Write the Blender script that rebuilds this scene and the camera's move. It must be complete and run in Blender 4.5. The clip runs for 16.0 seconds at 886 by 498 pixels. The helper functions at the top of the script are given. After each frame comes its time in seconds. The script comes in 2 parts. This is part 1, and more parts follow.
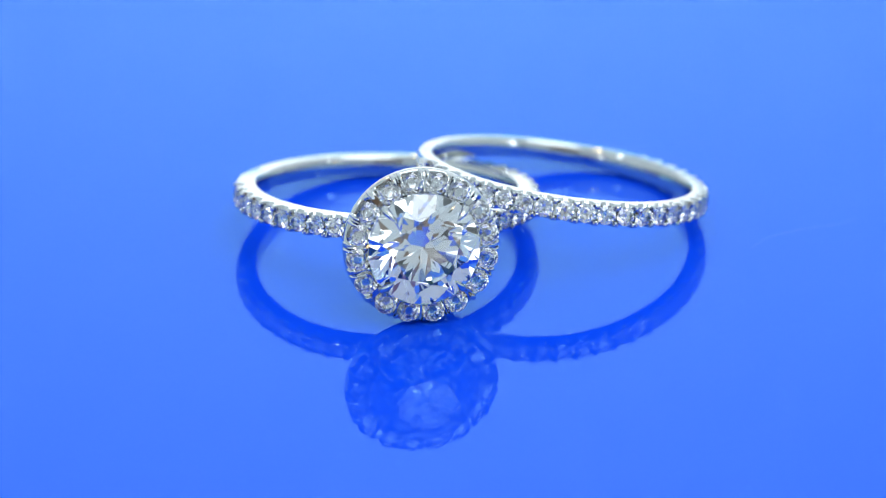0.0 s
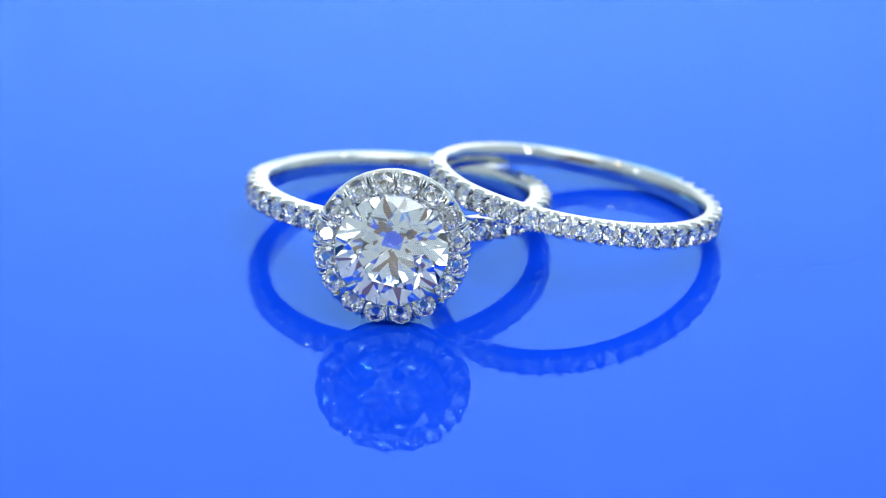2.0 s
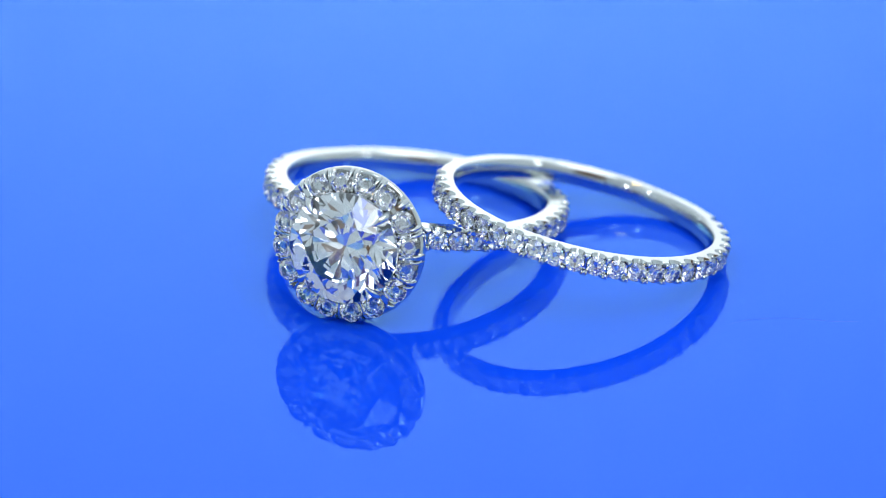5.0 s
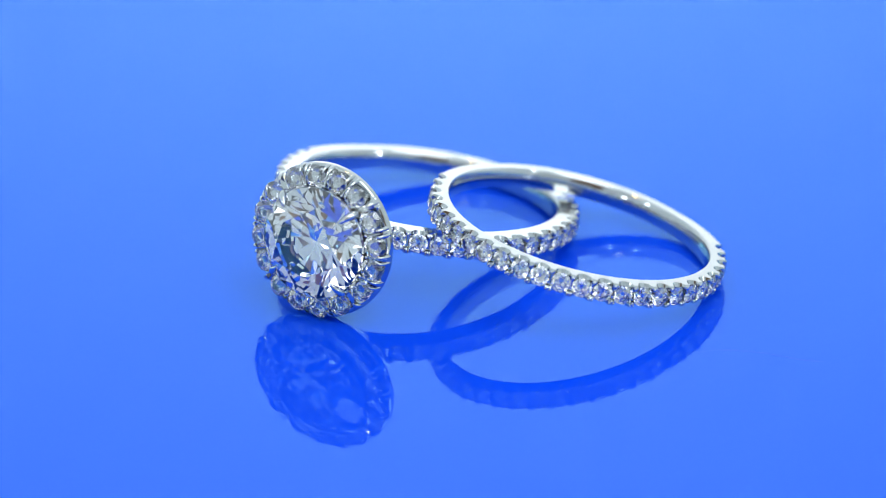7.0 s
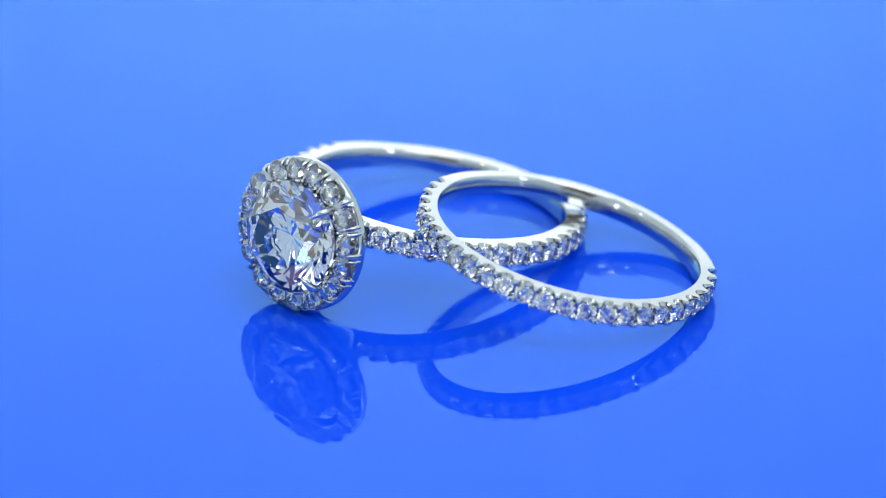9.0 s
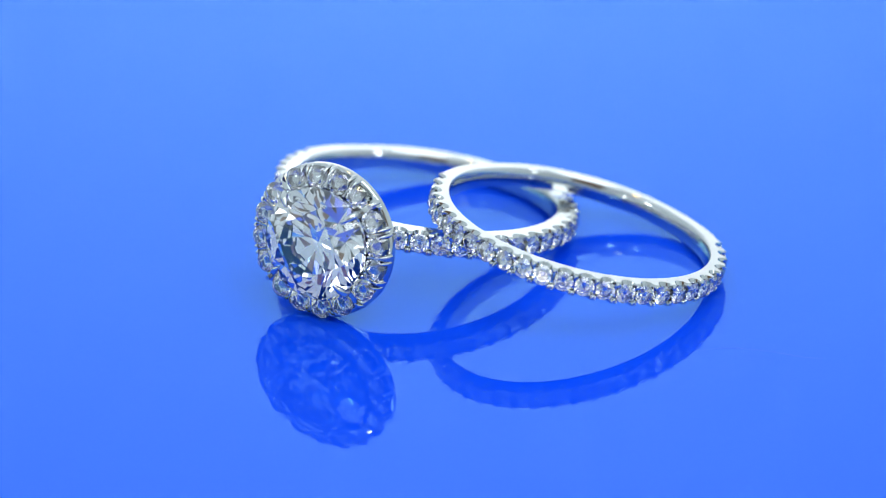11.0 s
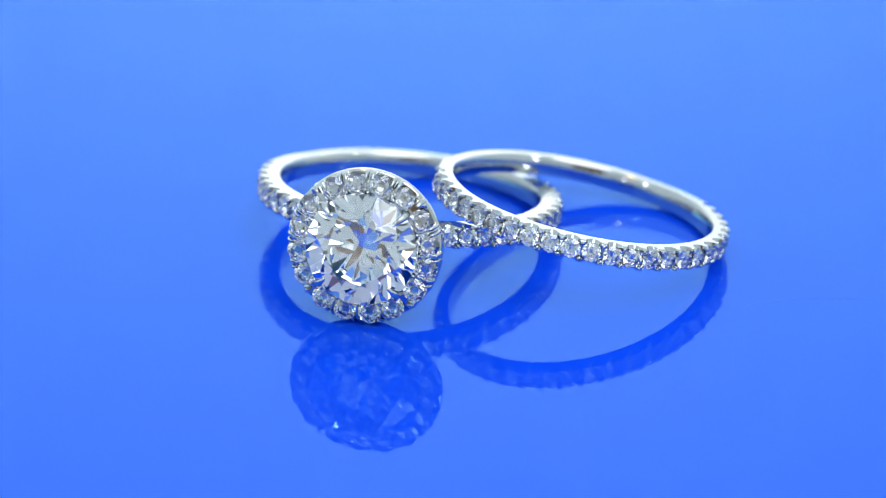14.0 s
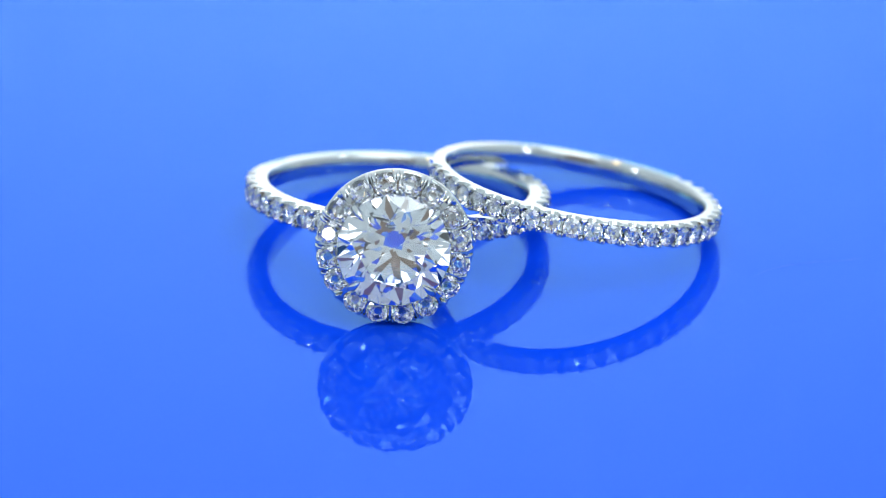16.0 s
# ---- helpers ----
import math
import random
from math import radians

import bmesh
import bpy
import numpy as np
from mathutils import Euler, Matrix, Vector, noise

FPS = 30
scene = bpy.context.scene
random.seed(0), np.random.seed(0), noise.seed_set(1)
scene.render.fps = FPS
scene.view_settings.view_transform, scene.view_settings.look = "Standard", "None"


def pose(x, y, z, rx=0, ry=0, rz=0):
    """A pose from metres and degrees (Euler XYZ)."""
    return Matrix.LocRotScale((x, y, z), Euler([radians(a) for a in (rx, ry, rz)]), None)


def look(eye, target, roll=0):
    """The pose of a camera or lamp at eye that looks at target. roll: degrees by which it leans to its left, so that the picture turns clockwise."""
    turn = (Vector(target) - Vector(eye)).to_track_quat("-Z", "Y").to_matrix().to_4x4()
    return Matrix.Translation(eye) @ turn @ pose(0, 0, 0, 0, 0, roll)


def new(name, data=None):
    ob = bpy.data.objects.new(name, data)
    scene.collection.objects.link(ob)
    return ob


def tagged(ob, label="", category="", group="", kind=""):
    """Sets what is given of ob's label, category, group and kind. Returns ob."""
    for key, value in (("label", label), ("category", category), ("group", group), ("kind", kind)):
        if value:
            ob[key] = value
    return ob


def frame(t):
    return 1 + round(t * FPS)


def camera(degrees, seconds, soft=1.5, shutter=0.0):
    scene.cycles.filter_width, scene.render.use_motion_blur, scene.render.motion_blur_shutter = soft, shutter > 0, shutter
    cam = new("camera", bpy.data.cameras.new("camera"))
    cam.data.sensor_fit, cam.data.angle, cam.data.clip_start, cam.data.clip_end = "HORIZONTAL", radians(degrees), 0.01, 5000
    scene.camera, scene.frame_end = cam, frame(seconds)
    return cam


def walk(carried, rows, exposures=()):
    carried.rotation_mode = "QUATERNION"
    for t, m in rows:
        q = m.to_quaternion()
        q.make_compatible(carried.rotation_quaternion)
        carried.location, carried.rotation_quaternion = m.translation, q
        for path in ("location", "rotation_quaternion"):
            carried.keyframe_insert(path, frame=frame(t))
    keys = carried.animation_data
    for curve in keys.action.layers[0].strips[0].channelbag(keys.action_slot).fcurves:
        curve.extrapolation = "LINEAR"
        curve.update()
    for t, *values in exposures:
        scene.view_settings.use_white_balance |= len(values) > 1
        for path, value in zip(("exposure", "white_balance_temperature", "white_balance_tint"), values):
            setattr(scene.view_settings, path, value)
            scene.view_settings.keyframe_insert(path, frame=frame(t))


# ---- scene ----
MM = 0.001
cam = camera(12, 16.0, 0.75)
EYE = pose(3.363 * MM, -246.16 * MM, 114.90 * MM, 90 - 24.93, 0, 0)
walk(cam, [(0, EYE), (16, EYE)])
cam.data.dof.use_dof = True
cam.data.dof.focus_distance = 0.263
cam.data.dof.aperture_fstop = 27
scene.view_settings.exposure = 0.0

# ---- light: lamps inside an unseen tent whose cloth is made to glow ----
world = bpy.data.worlds.new("world")
scene.world = world
world.use_nodes = True
world.node_tree.nodes["Background"].inputs[0].default_value = (0.17, 0.12, 0.08, 1)
world.node_tree.nodes["Background"].inputs[1].default_value = 1.0


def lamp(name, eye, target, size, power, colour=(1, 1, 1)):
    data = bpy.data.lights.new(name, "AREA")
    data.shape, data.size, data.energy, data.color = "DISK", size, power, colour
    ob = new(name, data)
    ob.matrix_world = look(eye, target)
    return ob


lamp("key_lamp", (0.10, -0.16, 0.36), (0.0, 0.0, 0.0), 0.30, 0.56, (0.93, 0.97, 1.0))
# Added amber lamp: its glints stand in for the diamonds' dispersion colours.
lamp("amber_glint_lamp", (-0.12, -0.10, 0.36), (0.0, 0.0, 0.0), 0.03, 0.10, (1.0, 0.58, 0.18))
lamp("low_lamp", (-0.123, -0.47, -0.034), (0.0, 0.0, 0.003), 0.042, 0.033, (1.0, 0.94, 0.86))
# Unseen lamp added to brighten the lower back cloth the plate reflects.
lamp("wall_gradient_lamp", (0.0, 0.30, 0.09), (0.0, 0.5, 0.09), 0.08, 0.70, (0.92, 0.97, 1.0))
# Four unseen lamps added for glints on stones and prongs, directions chosen freely.
for az, el in ((-150, 34), (-126, 18), (-40, 16), (-24, 36)):
    a, e = radians(az), radians(el)
    lamp("glint_lamp", (0.45 * math.cos(a) * math.cos(e), 0.45 * math.sin(a) * math.cos(e), 0.45 * math.sin(e)), (0.0, 0.0, 0.0), 0.032, 0.055, (0.92, 0.97, 1.0))


# ---- materials ----
def material(name):
    m = bpy.data.materials.new(name)
    m.use_nodes = True
    nt = m.node_tree
    return m, nt, nt.nodes["Principled BSDF"]


def node(nt, kind, **sets):
    n = nt.nodes.new(kind)
    for key, value in sets.items():
        n.inputs[key.replace("_", " ")].default_value = value
    return n


def metal(name, colour, rough, bump=0.02, grain=2500.0):
    m, nt, p = material(name)
    p.inputs["Base Color"].default_value = (*colour, 1)
    p.inputs["Metallic"].default_value = 1.0
    tc = node(nt, "ShaderNodeTexCoord")
    n1 = node(nt, "ShaderNodeTexNoise", Scale=grain, Detail=3.0)
    n2 = node(nt, "ShaderNodeTexNoise", Scale=grain * 0.15, Detail=4.0)
    nt.links.new(tc.outputs["Object"], n1.inputs["Vector"])
    nt.links.new(tc.outputs["Object"], n2.inputs["Vector"])
    rr = nt.nodes.new("ShaderNodeMapRange")
    rr.inputs["To Min"].default_value, rr.inputs["To Max"].default_value = rough * 0.6, rough * 1.5
    nt.links.new(n2.outputs["Fac"], rr.inputs["Value"])
    nt.links.new(rr.outputs["Result"], p.inputs["Roughness"])
    b = node(nt, "ShaderNodeBump", Strength=bump, Distance=0.0001)
    nt.links.new(n1.outputs["Fac"], b.inputs["Height"])
    nt.links.new(b.outputs["Normal"], p.inputs["Normal"])
    return m


def diamond(name, ior):
    m, nt, p = material(name)
    nt.nodes.remove(p)
    g = node(nt, "ShaderNodeBsdfGlass", Roughness=0.0, IOR=ior)
    g.inputs["Color"].default_value = (0.985, 0.99, 1.0, 1)
    nt.links.new(g.outputs[0], nt.nodes["Material Output"].inputs["Surface"])
    return m


WHITE_GOLD = metal("white_gold", (0.60, 0.62, 0.62), 0.10)
PRONG_GOLD = metal("prong_gold", (0.62, 0.64, 0.645), 0.08)
DIAMOND = diamond("diamond", 2.417)
MELEE = diamond("small_diamond", 2.417)


def acrylic():
    """Blue acrylic: a dyed body under a clear polished face."""
    m, nt, p = material("blue_acrylic")
    nt.nodes.remove(p)
    body = nt.nodes.new("ShaderNodeBsdfDiffuse")
    body.inputs["Color"].default_value = (0.003, 0.070, 0.93, 1)
    face = nt.nodes.new("ShaderNodeBsdfGlossy")
    face.inputs["Color"].default_value = (0.45, 0.95, 1.0, 1)
    tc = node(nt, "ShaderNodeTexCoord")
    n = node(nt, "ShaderNodeTexNoise", Scale=60.0, Detail=3.0)
    nt.links.new(tc.outputs["Object"], n.inputs["Vector"])
    rr = nt.nodes.new("ShaderNodeMapRange")
    rr.inputs["To Min"].default_value, rr.inputs["To Max"].default_value = 0.004, 0.010
    nt.links.new(n.outputs["Fac"], rr.inputs["Value"])
    nt.links.new(rr.outputs["Result"], face.inputs["Roughness"])
    fr = node(nt, "ShaderNodeFresnel", IOR=1.6)
    mix = nt.nodes.new("ShaderNodeMixShader")
    nt.links.new(fr.outputs[0], mix.inputs[0])
    nt.links.new(body.outputs[0], mix.inputs[1])
    nt.links.new(face.outputs[0], mix.inputs[2])
    nt.links.new(mix.outputs[0], nt.nodes["Material Output"].inputs["Surface"])
    return m


ACRYLIC = acrylic()


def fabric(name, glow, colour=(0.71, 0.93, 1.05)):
    """Unseen tent cloth; its emission stands in for lamps behind the weave."""
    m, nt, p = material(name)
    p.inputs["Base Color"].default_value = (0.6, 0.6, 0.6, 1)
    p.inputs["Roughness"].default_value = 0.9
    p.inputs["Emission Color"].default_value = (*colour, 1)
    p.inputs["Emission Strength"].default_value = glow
    n = node(nt, "ShaderNodeTexNoise", Scale=900.0, Detail=2.0)
    b = node(nt, "ShaderNodeBump", Strength=0.2, Distance=0.0005)
    nt.links.new(n.outputs["Fac"], b.inputs["Height"])
    nt.links.new(b.outputs["Normal"], p.inputs["Normal"])
    return m


# Each side's brightness is put in by its own emission strength.
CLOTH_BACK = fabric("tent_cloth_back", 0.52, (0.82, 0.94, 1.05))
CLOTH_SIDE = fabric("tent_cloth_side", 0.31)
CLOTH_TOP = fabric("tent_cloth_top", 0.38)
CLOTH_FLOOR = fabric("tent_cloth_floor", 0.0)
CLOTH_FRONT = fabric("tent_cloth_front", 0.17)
DARK = material("dark_mark")[0]
DARK.node_tree.nodes["Principled BSDF"].inputs["Base Color"].default_value = (0.01, 0.02, 0.09, 1)
DARK.node_tree.nodes["Principled BSDF"].inputs["Roughness"].default_value = 0.6

SCRATCH = material("scratched_acrylic")[0]
SCRATCH.node_tree.nodes["Principled BSDF"].inputs["Base Color"].default_value = (0.004, 0.04, 0.70, 1)
SCRATCH.node_tree.nodes["Principled BSDF"].inputs["Roughness"].default_value = 0.55


# ---- mesh helpers ----
def mesh(name, verts, faces, mat, smooth=None):
    me = bpy.data.meshes.new(name)
    me.from_pydata([tuple(v) for v in verts], [], faces)
    me.update()
    bm = bmesh.new()
    bm.from_mesh(me)
    bmesh.ops.recalc_face_normals(bm, faces=bm.faces)
    bm.to_mesh(me)
    bm.free()
    me.materials.append(mat)
    if smooth is not None:
        me.shade_smooth()
        me.set_sharp_from_angle(angle=radians(smooth))
    return me


def part(name, data, parent, label="", m=None):
    ob = new(name, data)
    ob.parent = parent
    if m is not None:
        ob.matrix_basis = m
    if label:
        ob["label"] = label
    return ob


def box(name, lo, hi, mat):
    v = [(x, y, z) for x in (lo[0], hi[0]) for y in (lo[1], hi[1]) for z in (lo[2], hi[2])]
    f = [(0, 1, 3, 2), (4, 6, 7, 5), (0, 4, 5, 1), (2, 3, 7, 6), (0, 2, 6, 4), (1, 5, 7, 3)]
    return new(name, mesh(name, v, f, mat))


def brilliant(name, radius, mat, fine=1):
    """A round brilliant: table, star, bezel and upper facets, girdle, lower facets and mains. Girdle at z = 0, table up."""
    v, f = [], []

    def add(r, deg, z):
        v.append((radius * r * math.cos(radians(deg)), radius * r * math.sin(radians(deg)), radius * z))
        return len(v) - 1

    g = 0.03
    n = 16 * fine
    table = [add(0.57, 45 * k, g + 0.31) for k in range(8)]
    star = [add(0.765, 45 * k + 22.5, g + 0.31 * (1 - (0.765 * math.cos(radians(22.5)) - 0.57) / 0.43)) for k in range(8)]
    up = [add(1, 360 / n * k, g) for k in range(n)]
    low = [add(1, 360 / n * k, -g) for k in range(n)]
    half = [add(0.24, 45 * k + 22.5, -g - 0.86 * (1 - 0.24 * math.cos(radians(22.5)))) for k in range(8)]
    culet = add(0, 0, -g - 0.86)
    f.append(table)
    for k in range(8):
        k1, a, b, c = (k + 1) % 8, 2 * fine * k, 2 * fine * k + fine, 2 * fine * (k + 1)
        f.append((table[k], table[k1], star[k]))
        f.append((table[k], star[k], up[a % n], star[k - 1]))
        f.append((star[k], *[up[j % n] for j in range(b, a - 1, -1)]))
        f.append((star[k], *[up[j % n] for j in range(c, b - 1, -1)]))
        f.append((culet, half[k - 1], low[a % n], half[k]))
        f.append((half[k], *[low[j % n] for j in range(a, b + 1)]))
        f.append((half[k], *[low[j % n] for j in range(b, c + 1)]))
    for k in range(n):
        f.append((up[k], up[(k + 1) % n], low[(k + 1) % n], low[k]))
    return mesh(name, v, f, mat)


def blob(name, radius, mat, stretch=(1, 1, 1), rings=5, sides=8):
    v, f = [(0, 0, radius * stretch[2])], []
    for i in range(1, rings):
        a = math.pi * i / rings
        for j in range(sides):
            b = 2 * math.pi * j / sides
            v.append((radius * stretch[0] * math.sin(a) * math.cos(b), radius * stretch[1] * math.sin(a) * math.sin(b), radius * stretch[2] * math.cos(a)))
    v.append((0, 0, -radius * stretch[2]))
    for j in range(sides):
        j1 = (j + 1) % sides
        f.append((0, 1 + j, 1 + j1))
        for i in range(rings - 2):
            f.append((1 + i * sides + j, 1 + (i + 1) * sides + j, 1 + (i + 1) * sides + j1, 1 + i * sides + j1))
        f.append((len(v) - 1, 1 + (rings - 2) * sides + j1, 1 + (rings - 2) * sides + j))
    return mesh(name, v, f, mat, 80)


def sweep(name, profile, steps, mat, smooth=24):
    """A closed profile of (radius, height) carried round the z axis; profile(angle in degrees)."""
    v, f = [], []
    for i in range(steps):
        a = 360 / steps * i
        p = profile(a)
        v += [(r * MM * math.cos(radians(a)), r * MM * math.sin(radians(a)), h * MM) for r, h in p]
    n = len(profile(0))
    for i in range(steps):
        for j in range(n):
            i1, j1 = (i + 1) % steps, (j + 1) % n
            f.append((i * n + j, i * n + j1, i1 * n + j1, i1 * n + j))
    return mesh(name, v, f, mat, smooth)


def tube(name, path, mat, sides=8):
    """A tapered rod along (x, y, z, radius) rows, closed at both ends."""
    v, f = [], []
    pts = [Vector(p[:3]) for p in path]
    for i, p in enumerate(pts):
        d = (pts[min(i + 1, len(pts) - 1)] - pts[max(i - 1, 0)]).normalized()
        a = d.cross(Vector((0.31, 0.77, 0.13))).normalized()
        b = d.cross(a)
        v += [p + path[i][3] * (math.cos(2 * math.pi * k / sides) * a + math.sin(2 * math.pi * k / sides) * b) for k in range(sides)]
    for i in range(len(pts) - 1):
        for k in range(sides):
            f.append((i * sides + k, i * sides + (k + 1) % sides, (i + 1) * sides + (k + 1) % sides, (i + 1) * sides + k))
    f.append(tuple(range(sides)))
    f.append(tuple(range(len(v) - 1, len(v) - sides - 1, -1)))
    return mesh(name, v, f, mat, 60)


# ---- the tent and the plate ----
def tent():
    # Unseen walls; the south wall's gap gives the stones a dark reflection.
    t = 0.004
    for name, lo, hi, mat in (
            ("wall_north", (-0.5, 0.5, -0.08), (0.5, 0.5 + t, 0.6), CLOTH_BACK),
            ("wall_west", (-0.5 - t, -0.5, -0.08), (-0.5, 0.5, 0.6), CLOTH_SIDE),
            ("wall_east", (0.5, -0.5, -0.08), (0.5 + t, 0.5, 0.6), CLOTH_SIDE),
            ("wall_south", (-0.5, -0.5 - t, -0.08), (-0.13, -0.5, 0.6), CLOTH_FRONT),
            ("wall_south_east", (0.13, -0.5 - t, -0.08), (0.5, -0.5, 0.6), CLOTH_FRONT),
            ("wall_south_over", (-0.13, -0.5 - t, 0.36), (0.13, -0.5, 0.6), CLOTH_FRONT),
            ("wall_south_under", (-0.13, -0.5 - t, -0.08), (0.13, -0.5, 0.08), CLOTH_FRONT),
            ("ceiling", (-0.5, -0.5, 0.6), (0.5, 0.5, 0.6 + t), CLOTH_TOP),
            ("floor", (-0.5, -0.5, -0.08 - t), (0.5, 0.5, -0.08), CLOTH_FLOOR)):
        tagged(box(name, lo, hi, mat), "unseen white light tent cloth", "tent", kind="structure")


def plate():
    r, n = 0.062, 160
    rim = [(0.0, 0.0), (r - 0.0006, 0.0), (r, -0.0006), (r, -0.004), (r - 0.0006, -0.0046)]
    v, f = [], []
    for k in range(n):
        a = 2 * math.pi * k / n
        v += [(p * math.cos(a), p * math.sin(a), z) for p, z in rim[1:]]
    m = 4
    for k in range(n):
        for j in range(m - 1):
            f.append((k * m + j, k * m + j + 1, ((k + 1) % n) * m + j + 1, ((k + 1) % n) * m + j))
    f.append(tuple(k * m for k in range(n)))
    f.append(tuple(k * m + m - 1 for k in range(n - 1, -1, -1)))
    base = new("turntable_plate")
    tagged(base, "glossy blue acrylic turntable plate, slightly dusty", "turntable")
    part("acrylic_sheet", mesh("acrylic_sheet", v, f, ACRYLIC), base)
    line = [(23.3, 1.1), (24.1, 2.4), (25.2, 3.3), (26.9, 4.15), (29.0, 4.8), (30.6, 5.7)]
    part("scratch", tube("scratch", [(x * MM, y * MM, -0.010 * MM, w * MM) for (x, y), w in zip(line, (0.011, 0.015, 0.016, 0.017, 0.018, 0.011))], SCRATCH, 6), base, "fine hairline scratch")
    foot = [(0.0, -0.0046), (0.045, -0.0046), (0.045, -0.07), (0.06, -0.08), (0.0, -0.08)]
    v = [(p * math.cos(2 * math.pi * k / 48), p * math.sin(2 * math.pi * k / 48), z) for k in range(48) for p, z in foot[1:4]]
    f = [(k * 3 + j, k * 3 + j + 1, ((k + 1) % 48) * 3 + j + 1, ((k + 1) % 48) * 3 + j) for k in range(48) for j in range(2)]
    f += [tuple(k * 3 for k in range(48)), tuple(k * 3 + 2 for k in range(47, -1, -1))]
    part("foot", mesh("foot", v, f, CLOTH_FLOOR), base)
    return base


# ---- rings ----
BAND_HALF = 0.75


def pave_profile(inner, full, start, stones, pitch):
    """Scalloped edge round the stones; plain rounded band elsewhere, a little slimmer at the back. Angles are from the middle of the set stretch."""
    span = stones * pitch / 2

    def side_of(d, outer, w):
        if abs(d) < span:
            u = (d + span) / pitch % 1.0
            x = abs(u - 0.5) * 2 / 0.72
            b = math.sqrt(1 - x * x) if x < 1 else 0.0
            low, side, rim, lip, floor, seat = (outer - 0.15 - 0.50 * b, w - 0.015, outer - 0.03 - 0.47 * b, 0.66 - 0.13 * b, outer - 0.28 - 0.42 * b, 0.34 - 0.10 * b)
        else:
            k = min(1.0, (abs(d) - span) / 3.0)
            low, side, rim, lip, floor, seat = outer - 0.16 - 0.06 * k, w - 0.04, outer - 0.05 - 0.06 * k, w - 0.25, outer - 0.05 - 0.02 * k, 0.30
        return [(floor, seat), (rim - 0.03, lip - 0.14), (rim, lip - 0.05), (rim - 0.04, lip + 0.02), (low, side), (outer - 0.78, w), (inner + 0.19, w),
                (inner + 0.15, w * 0.94), (inner + 0.085, w * 0.70), (inner + 0.03, w * 0.40), (inner, w * 0.10)]

    def profile(a):
        d = (a - start + 180) % 360 - 180
        slim = max(0.0, min(1.0, (abs(d) - span) / 30.0))
        outer = full - 0.10 * slim
        return side_of(d, outer, BAND_HALF - 0.17 * slim) + [(r, -h) for r, h in reversed(side_of(d, outer, BAND_HALF))]

    return profile


BAND_STONE = brilliant("diamond", 0.645 * MM, MELEE)
HALO_STONE = brilliant("halo_diamond", 0.75 * MM, MELEE)
BEAD = blob("prong", 0.13 * MM, PRONG_GOLD, (1.3, 1.0, 0.9))
HALO_BEAD = blob("halo_prong", 0.15 * MM, PRONG_GOLD, (1.15, 0.9, 0.8))


def set_band(ring, outer, start, stones, pitch, skip=0.0):
    """The stones of a band and the prongs between them."""
    span = stones * pitch / 2
    rnd = random.Random(7)
    for i in range(stones):
        d = -span + (i + 0.5) * pitch
        a = start + d
        if abs(a) < skip:
            continue
        turn = pose(0, 0, 0, 0, 0, a) @ pose((outer - 0.20) * MM, 0, 0, 0, 90, 0) @ pose(0, 0, 0, rnd.uniform(-5, 5), rnd.uniform(-5, 5), rnd.uniform(0, 45))
        part("diamond", BAND_STONE, ring, "", turn)
    for i in range(stones + 1):
        d = -span + i * pitch
        if abs(start + d) < skip:
            continue
        for side in (-1, 1):
            part("prong", BEAD, ring, "", pose(0, 0, 0, 0, 0, start + d) @ pose((outer - 0.09) * MM, 0, side * 0.51 * MM, 0, 90, 0))


def wedding_band(m):
    ring = new("wedding_band")
    tagged(ring, "white gold eternity band with pave diamonds, leaning on the other ring", "ring", "rings")
    inner, outer, stones, pitch, start = 8.40, 9.68, 26, 8.1, -53.4
    part("band", sweep("band", pave_profile(inner, outer, start, stones, pitch), 828, WHITE_GOLD), ring)
    set_band(ring, outer, start, stones, pitch)
    mark = box("hallmark", (-0.008 * MM, -0.07 * MM, -0.18 * MM), (0.008 * MM, 0.07 * MM, 0.18 * MM), DARK)
    mark.parent, mark.matrix_basis = ring, pose(0, 0, 0, 0, 0, 106) @ pose(inner * MM, 0, 0)
    mark["label"] = "tiny dark stamped mark"
    ring.matrix_basis = m
    return ring


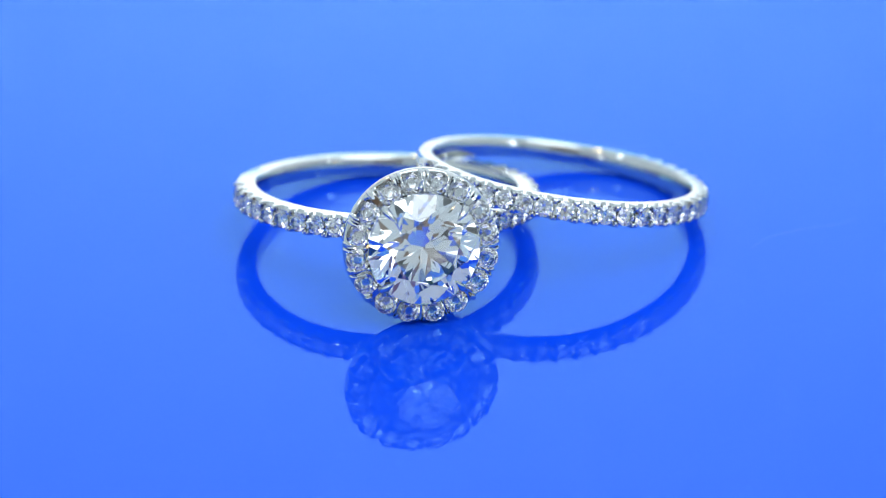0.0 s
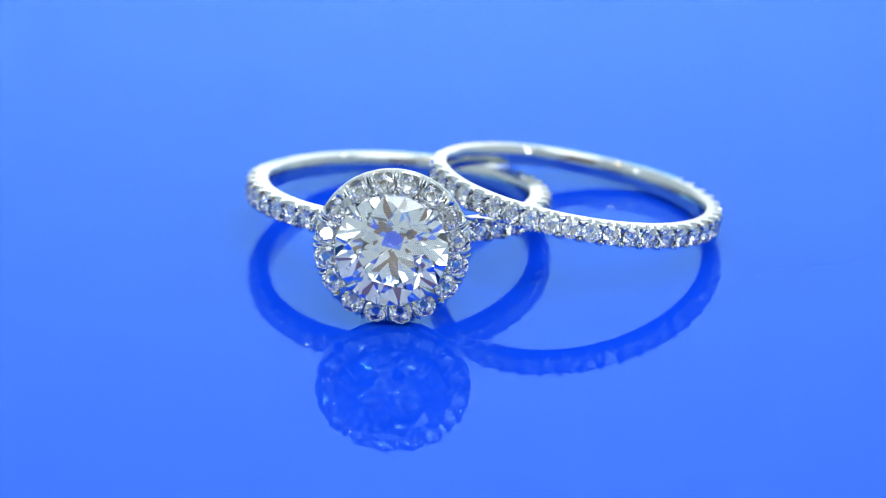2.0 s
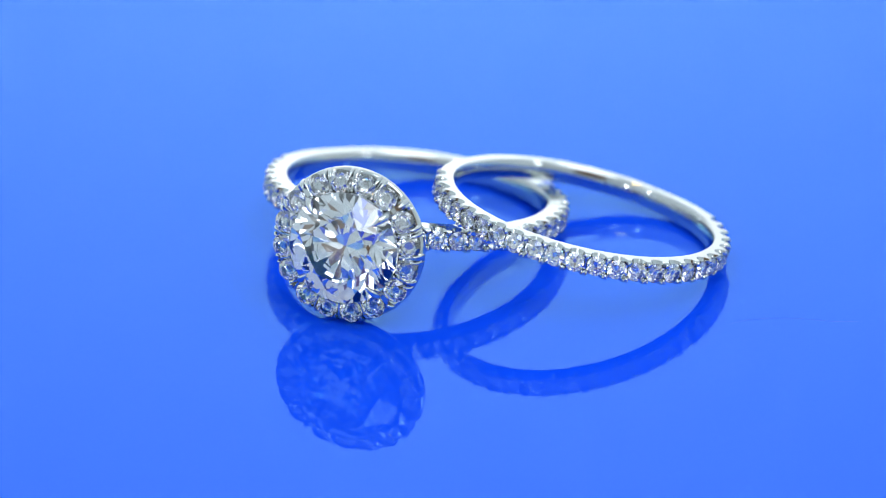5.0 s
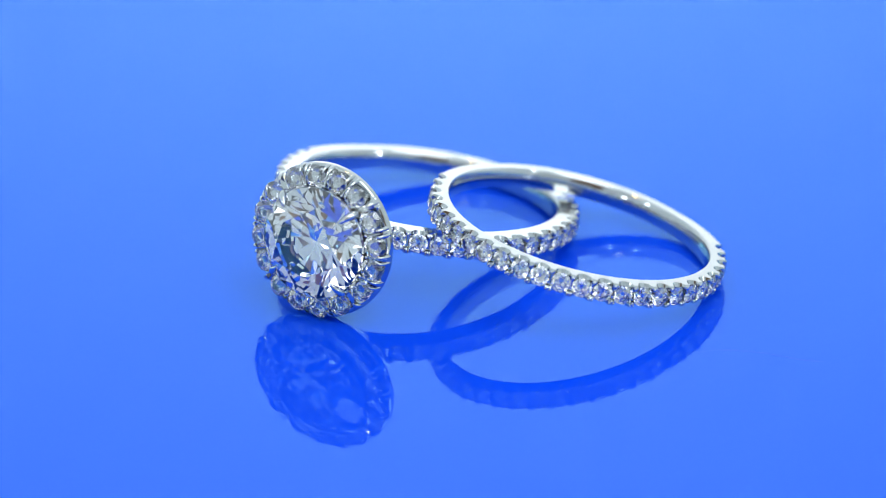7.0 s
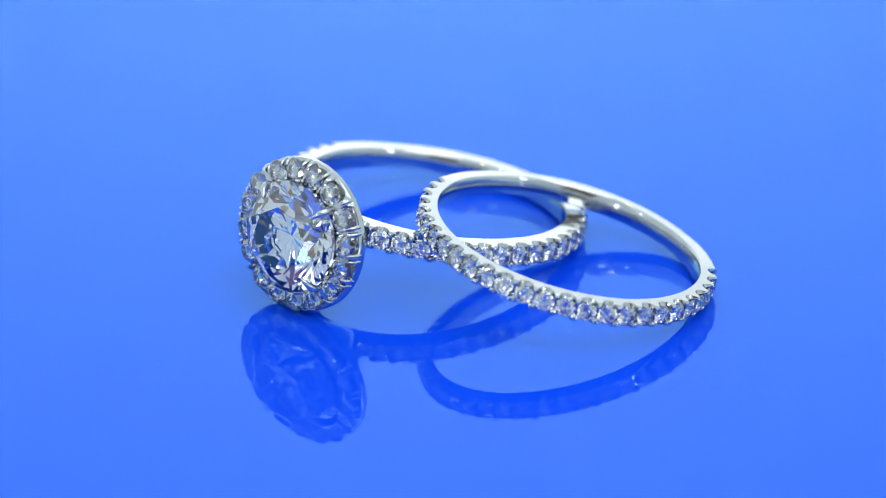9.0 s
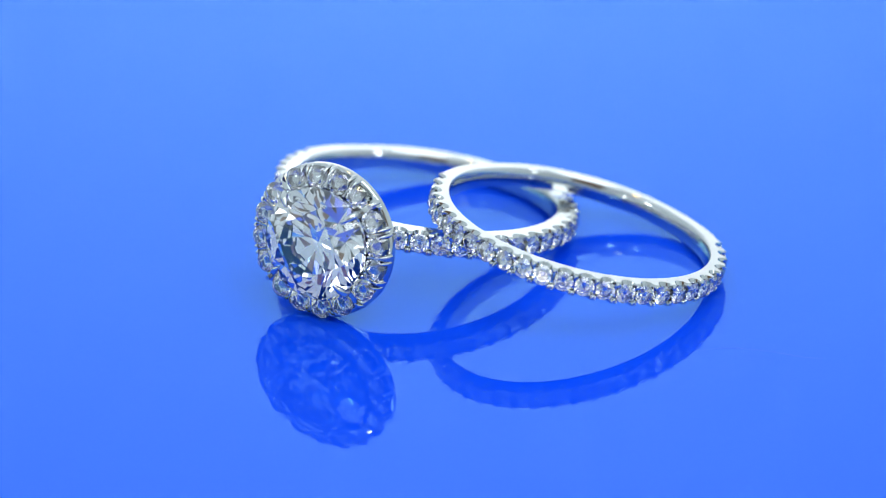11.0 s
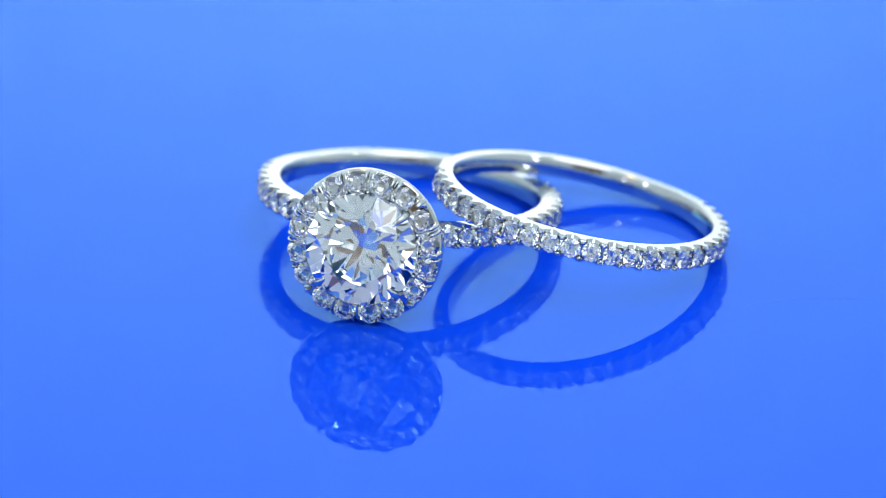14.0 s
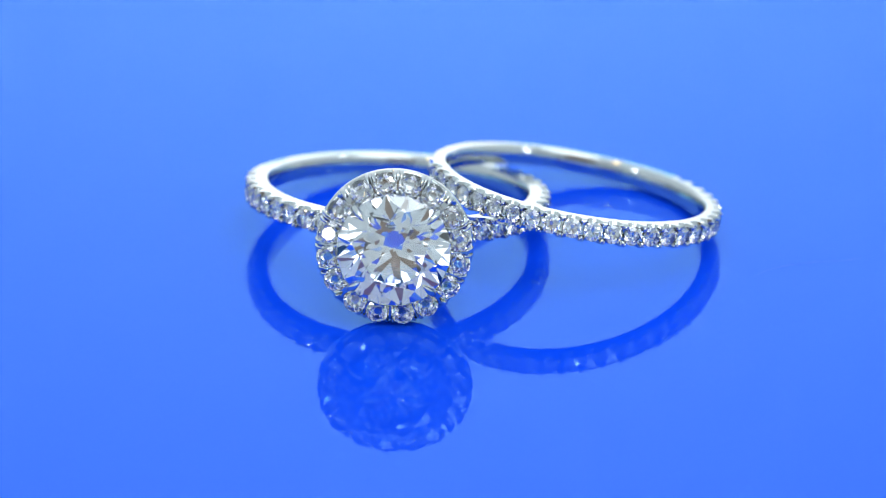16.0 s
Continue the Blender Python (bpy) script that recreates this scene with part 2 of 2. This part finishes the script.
def engagement_ring(m):
    """Local x points to the head, z along the finger."""
    ring = new("engagement_ring")
    tagged(ring, "white gold halo engagement ring with round diamond, lying on blue acrylic", "ring", "rings")
    inner, outer, stones, pitch = 8.36, 9.93, 30, 7.9
    part("band", sweep("band", pave_profile(inner, outer, 22.5, stones, pitch), 828, WHITE_GOLD), ring)
    set_band(ring, outer, 22.5, stones, pitch, 13.0)

    angles = [90 * q + s * 21.5 for q in range(4) for s in (-1.5, -0.5, 0.5, 1.5)]

    def halo(a):
        near = min(abs((a - b + 180) % 360 - 180) for b in angles)
        rise = max(0.0, min(1.0, (near - 6.5) / 3.5)) ** 1.4
        return [(3.0, 13.5), (3.40, 13.60 + 0.3 * rise), (3.95, 13.35 + 0.5 * rise), (4.50, 13.32 + 0.40 * rise), (4.72, 13.28 + 0.30 * rise), (4.80, 13.24 + 0.16 * rise),
                (4.84, 13.21), (4.87, 13.17), (4.89, 13.08), (4.89, 12.84), (4.83, 12.72), (4.4, 12.5), (3.0, 11.9), (2.9, 12.1), (2.95, 12.9)]

    head = part("halo_setting", sweep("halo_setting", halo, 480, WHITE_GOLD), ring, "round scalloped white gold halo setting", pose(0, 0, 0, 0, 90, 0) @ pose(0, 0, 0, 0, 0, 90))
    gallery = lambda a: [(2.75, 12.05), (3.05, 12.05), (2.5, 10.8), (1.75, 9.5), (1.2, 9.0), (0.9, 9.1), (1.4, 9.7), (2.2, 10.7)]
    part("gallery", sweep("gallery", gallery, 96, WHITE_GOLD), head)
    rnd = random.Random(3)
    for b in angles:
        part("diamond", HALO_STONE, head, "", pose(0, 0, 0, 0, 0, b) @ pose(4.13 * MM, 0, 13.80 * MM, 0, 4, 0) @ pose(0, 0, 0, rnd.uniform(-5, 5), rnd.uniform(-5, 5), rnd.uniform(0, 45)))
    tine = tube("tine", [(4.84 * MM, 0, 13.14 * MM, 0.11 * MM), (4.80 * MM, 0, 13.50 * MM, 0.125 * MM), (4.64 * MM, 0, 13.84 * MM, 0.105 * MM), (4.44 * MM, 0, 14.00 * MM, 0.03 * MM)], PRONG_GOLD, 6)
    for q in range(4):
        for k in (-2, -1, 0, 1, 2):
            between = 90 * q + k * 21.5
            for lean in ((-2.5, 2.5) if abs(k) < 2 else (1.5 * k / 2,)):
                part("prong", tine, head, "", pose(0, 0, 0, 0, 0, between + lean))
            if abs(k) < 2:
                part("prong", HALO_BEAD, head, "", pose(0, 0, 0, 0, 0, between) @ pose(3.58 * MM, 0, 13.92 * MM))
    part("centre_diamond", brilliant("centre_diamond", 3.55 * MM, DIAMOND, 3), head, "large round brilliant cut diamond", pose(0, 0, 14.25 * MM, 0, 0, 11))
    claw = tube("claw", [(2.8 * MM, 0, 12.50 * MM, 0.30 * MM), (3.2 * MM, 0, 13.40 * MM, 0.30 * MM), (3.60 * MM, 0, 14.10 * MM, 0.28 * MM),
                         (3.58 * MM, 0, 14.42 * MM, 0.26 * MM), (3.30 * MM, 0, 14.74 * MM, 0.22 * MM), (2.95 * MM, 0, 14.97 * MM, 0.12 * MM), (2.78 * MM, 0, 15.02 * MM, 0.03 * MM)], PRONG_GOLD, 10)
    for q in range(4):
        part("claw", claw, head, "", pose(0, 0, 0, 0, 0, 45 + 90 * q))
    ring.matrix_basis = m
    return ring


def frame_from(centre, axis, towards):
    """A pose at centre (mm) with z along axis and x as near to towards as it can be."""
    z = Vector(axis).normalized()
    x = Vector(towards)
    x = (x - x.dot(z) * z).normalized()
    y = z.cross(x)
    m = Matrix((x, y, z)).transposed().to_4x4()
    m.translation = Vector(centre) * MM
    return m


tent()
PLATE = plate()
ENGAGEMENT_AT = frame_from((-0.314, 3.990, 2.540), (0.028, 0.187, 1.0), (70.4, -387.8, 74.8))
WEDDING_AT = frame_from((11.049, 5.302, 3.095), (0.148, 0.205, 1.0), (1.0, 0.0, 0.0))
ENGAGEMENT = engagement_ring(ENGAGEMENT_AT)
WEDDING = wedding_band(WEDDING_AT)


# ---- the turning plate carries both rings, stops and comes back ----
def turned(t):
    speed, back, ease = 5.736, 8.935, 0.39
    d = abs(t - back)
    return -speed * back + (speed * d if d > ease else speed * (d * d + ease * ease) / (2 * ease))


def motions():
    times = [0.5 * k for k in range(17)] + [8.3, 8.5, 8.7, 8.8, 8.935, 9.1, 9.2, 9.4, 9.6] + [10 + 0.5 * k for k in range(13)]
    for thing, at in ((PLATE, Matrix.Identity(4)), (ENGAGEMENT, ENGAGEMENT_AT), (WEDDING, WEDDING_AT)):
        walk(thing, [(t, pose(0, 0, 0, 0, 0, turned(t)) @ at) for t in times])


motions()
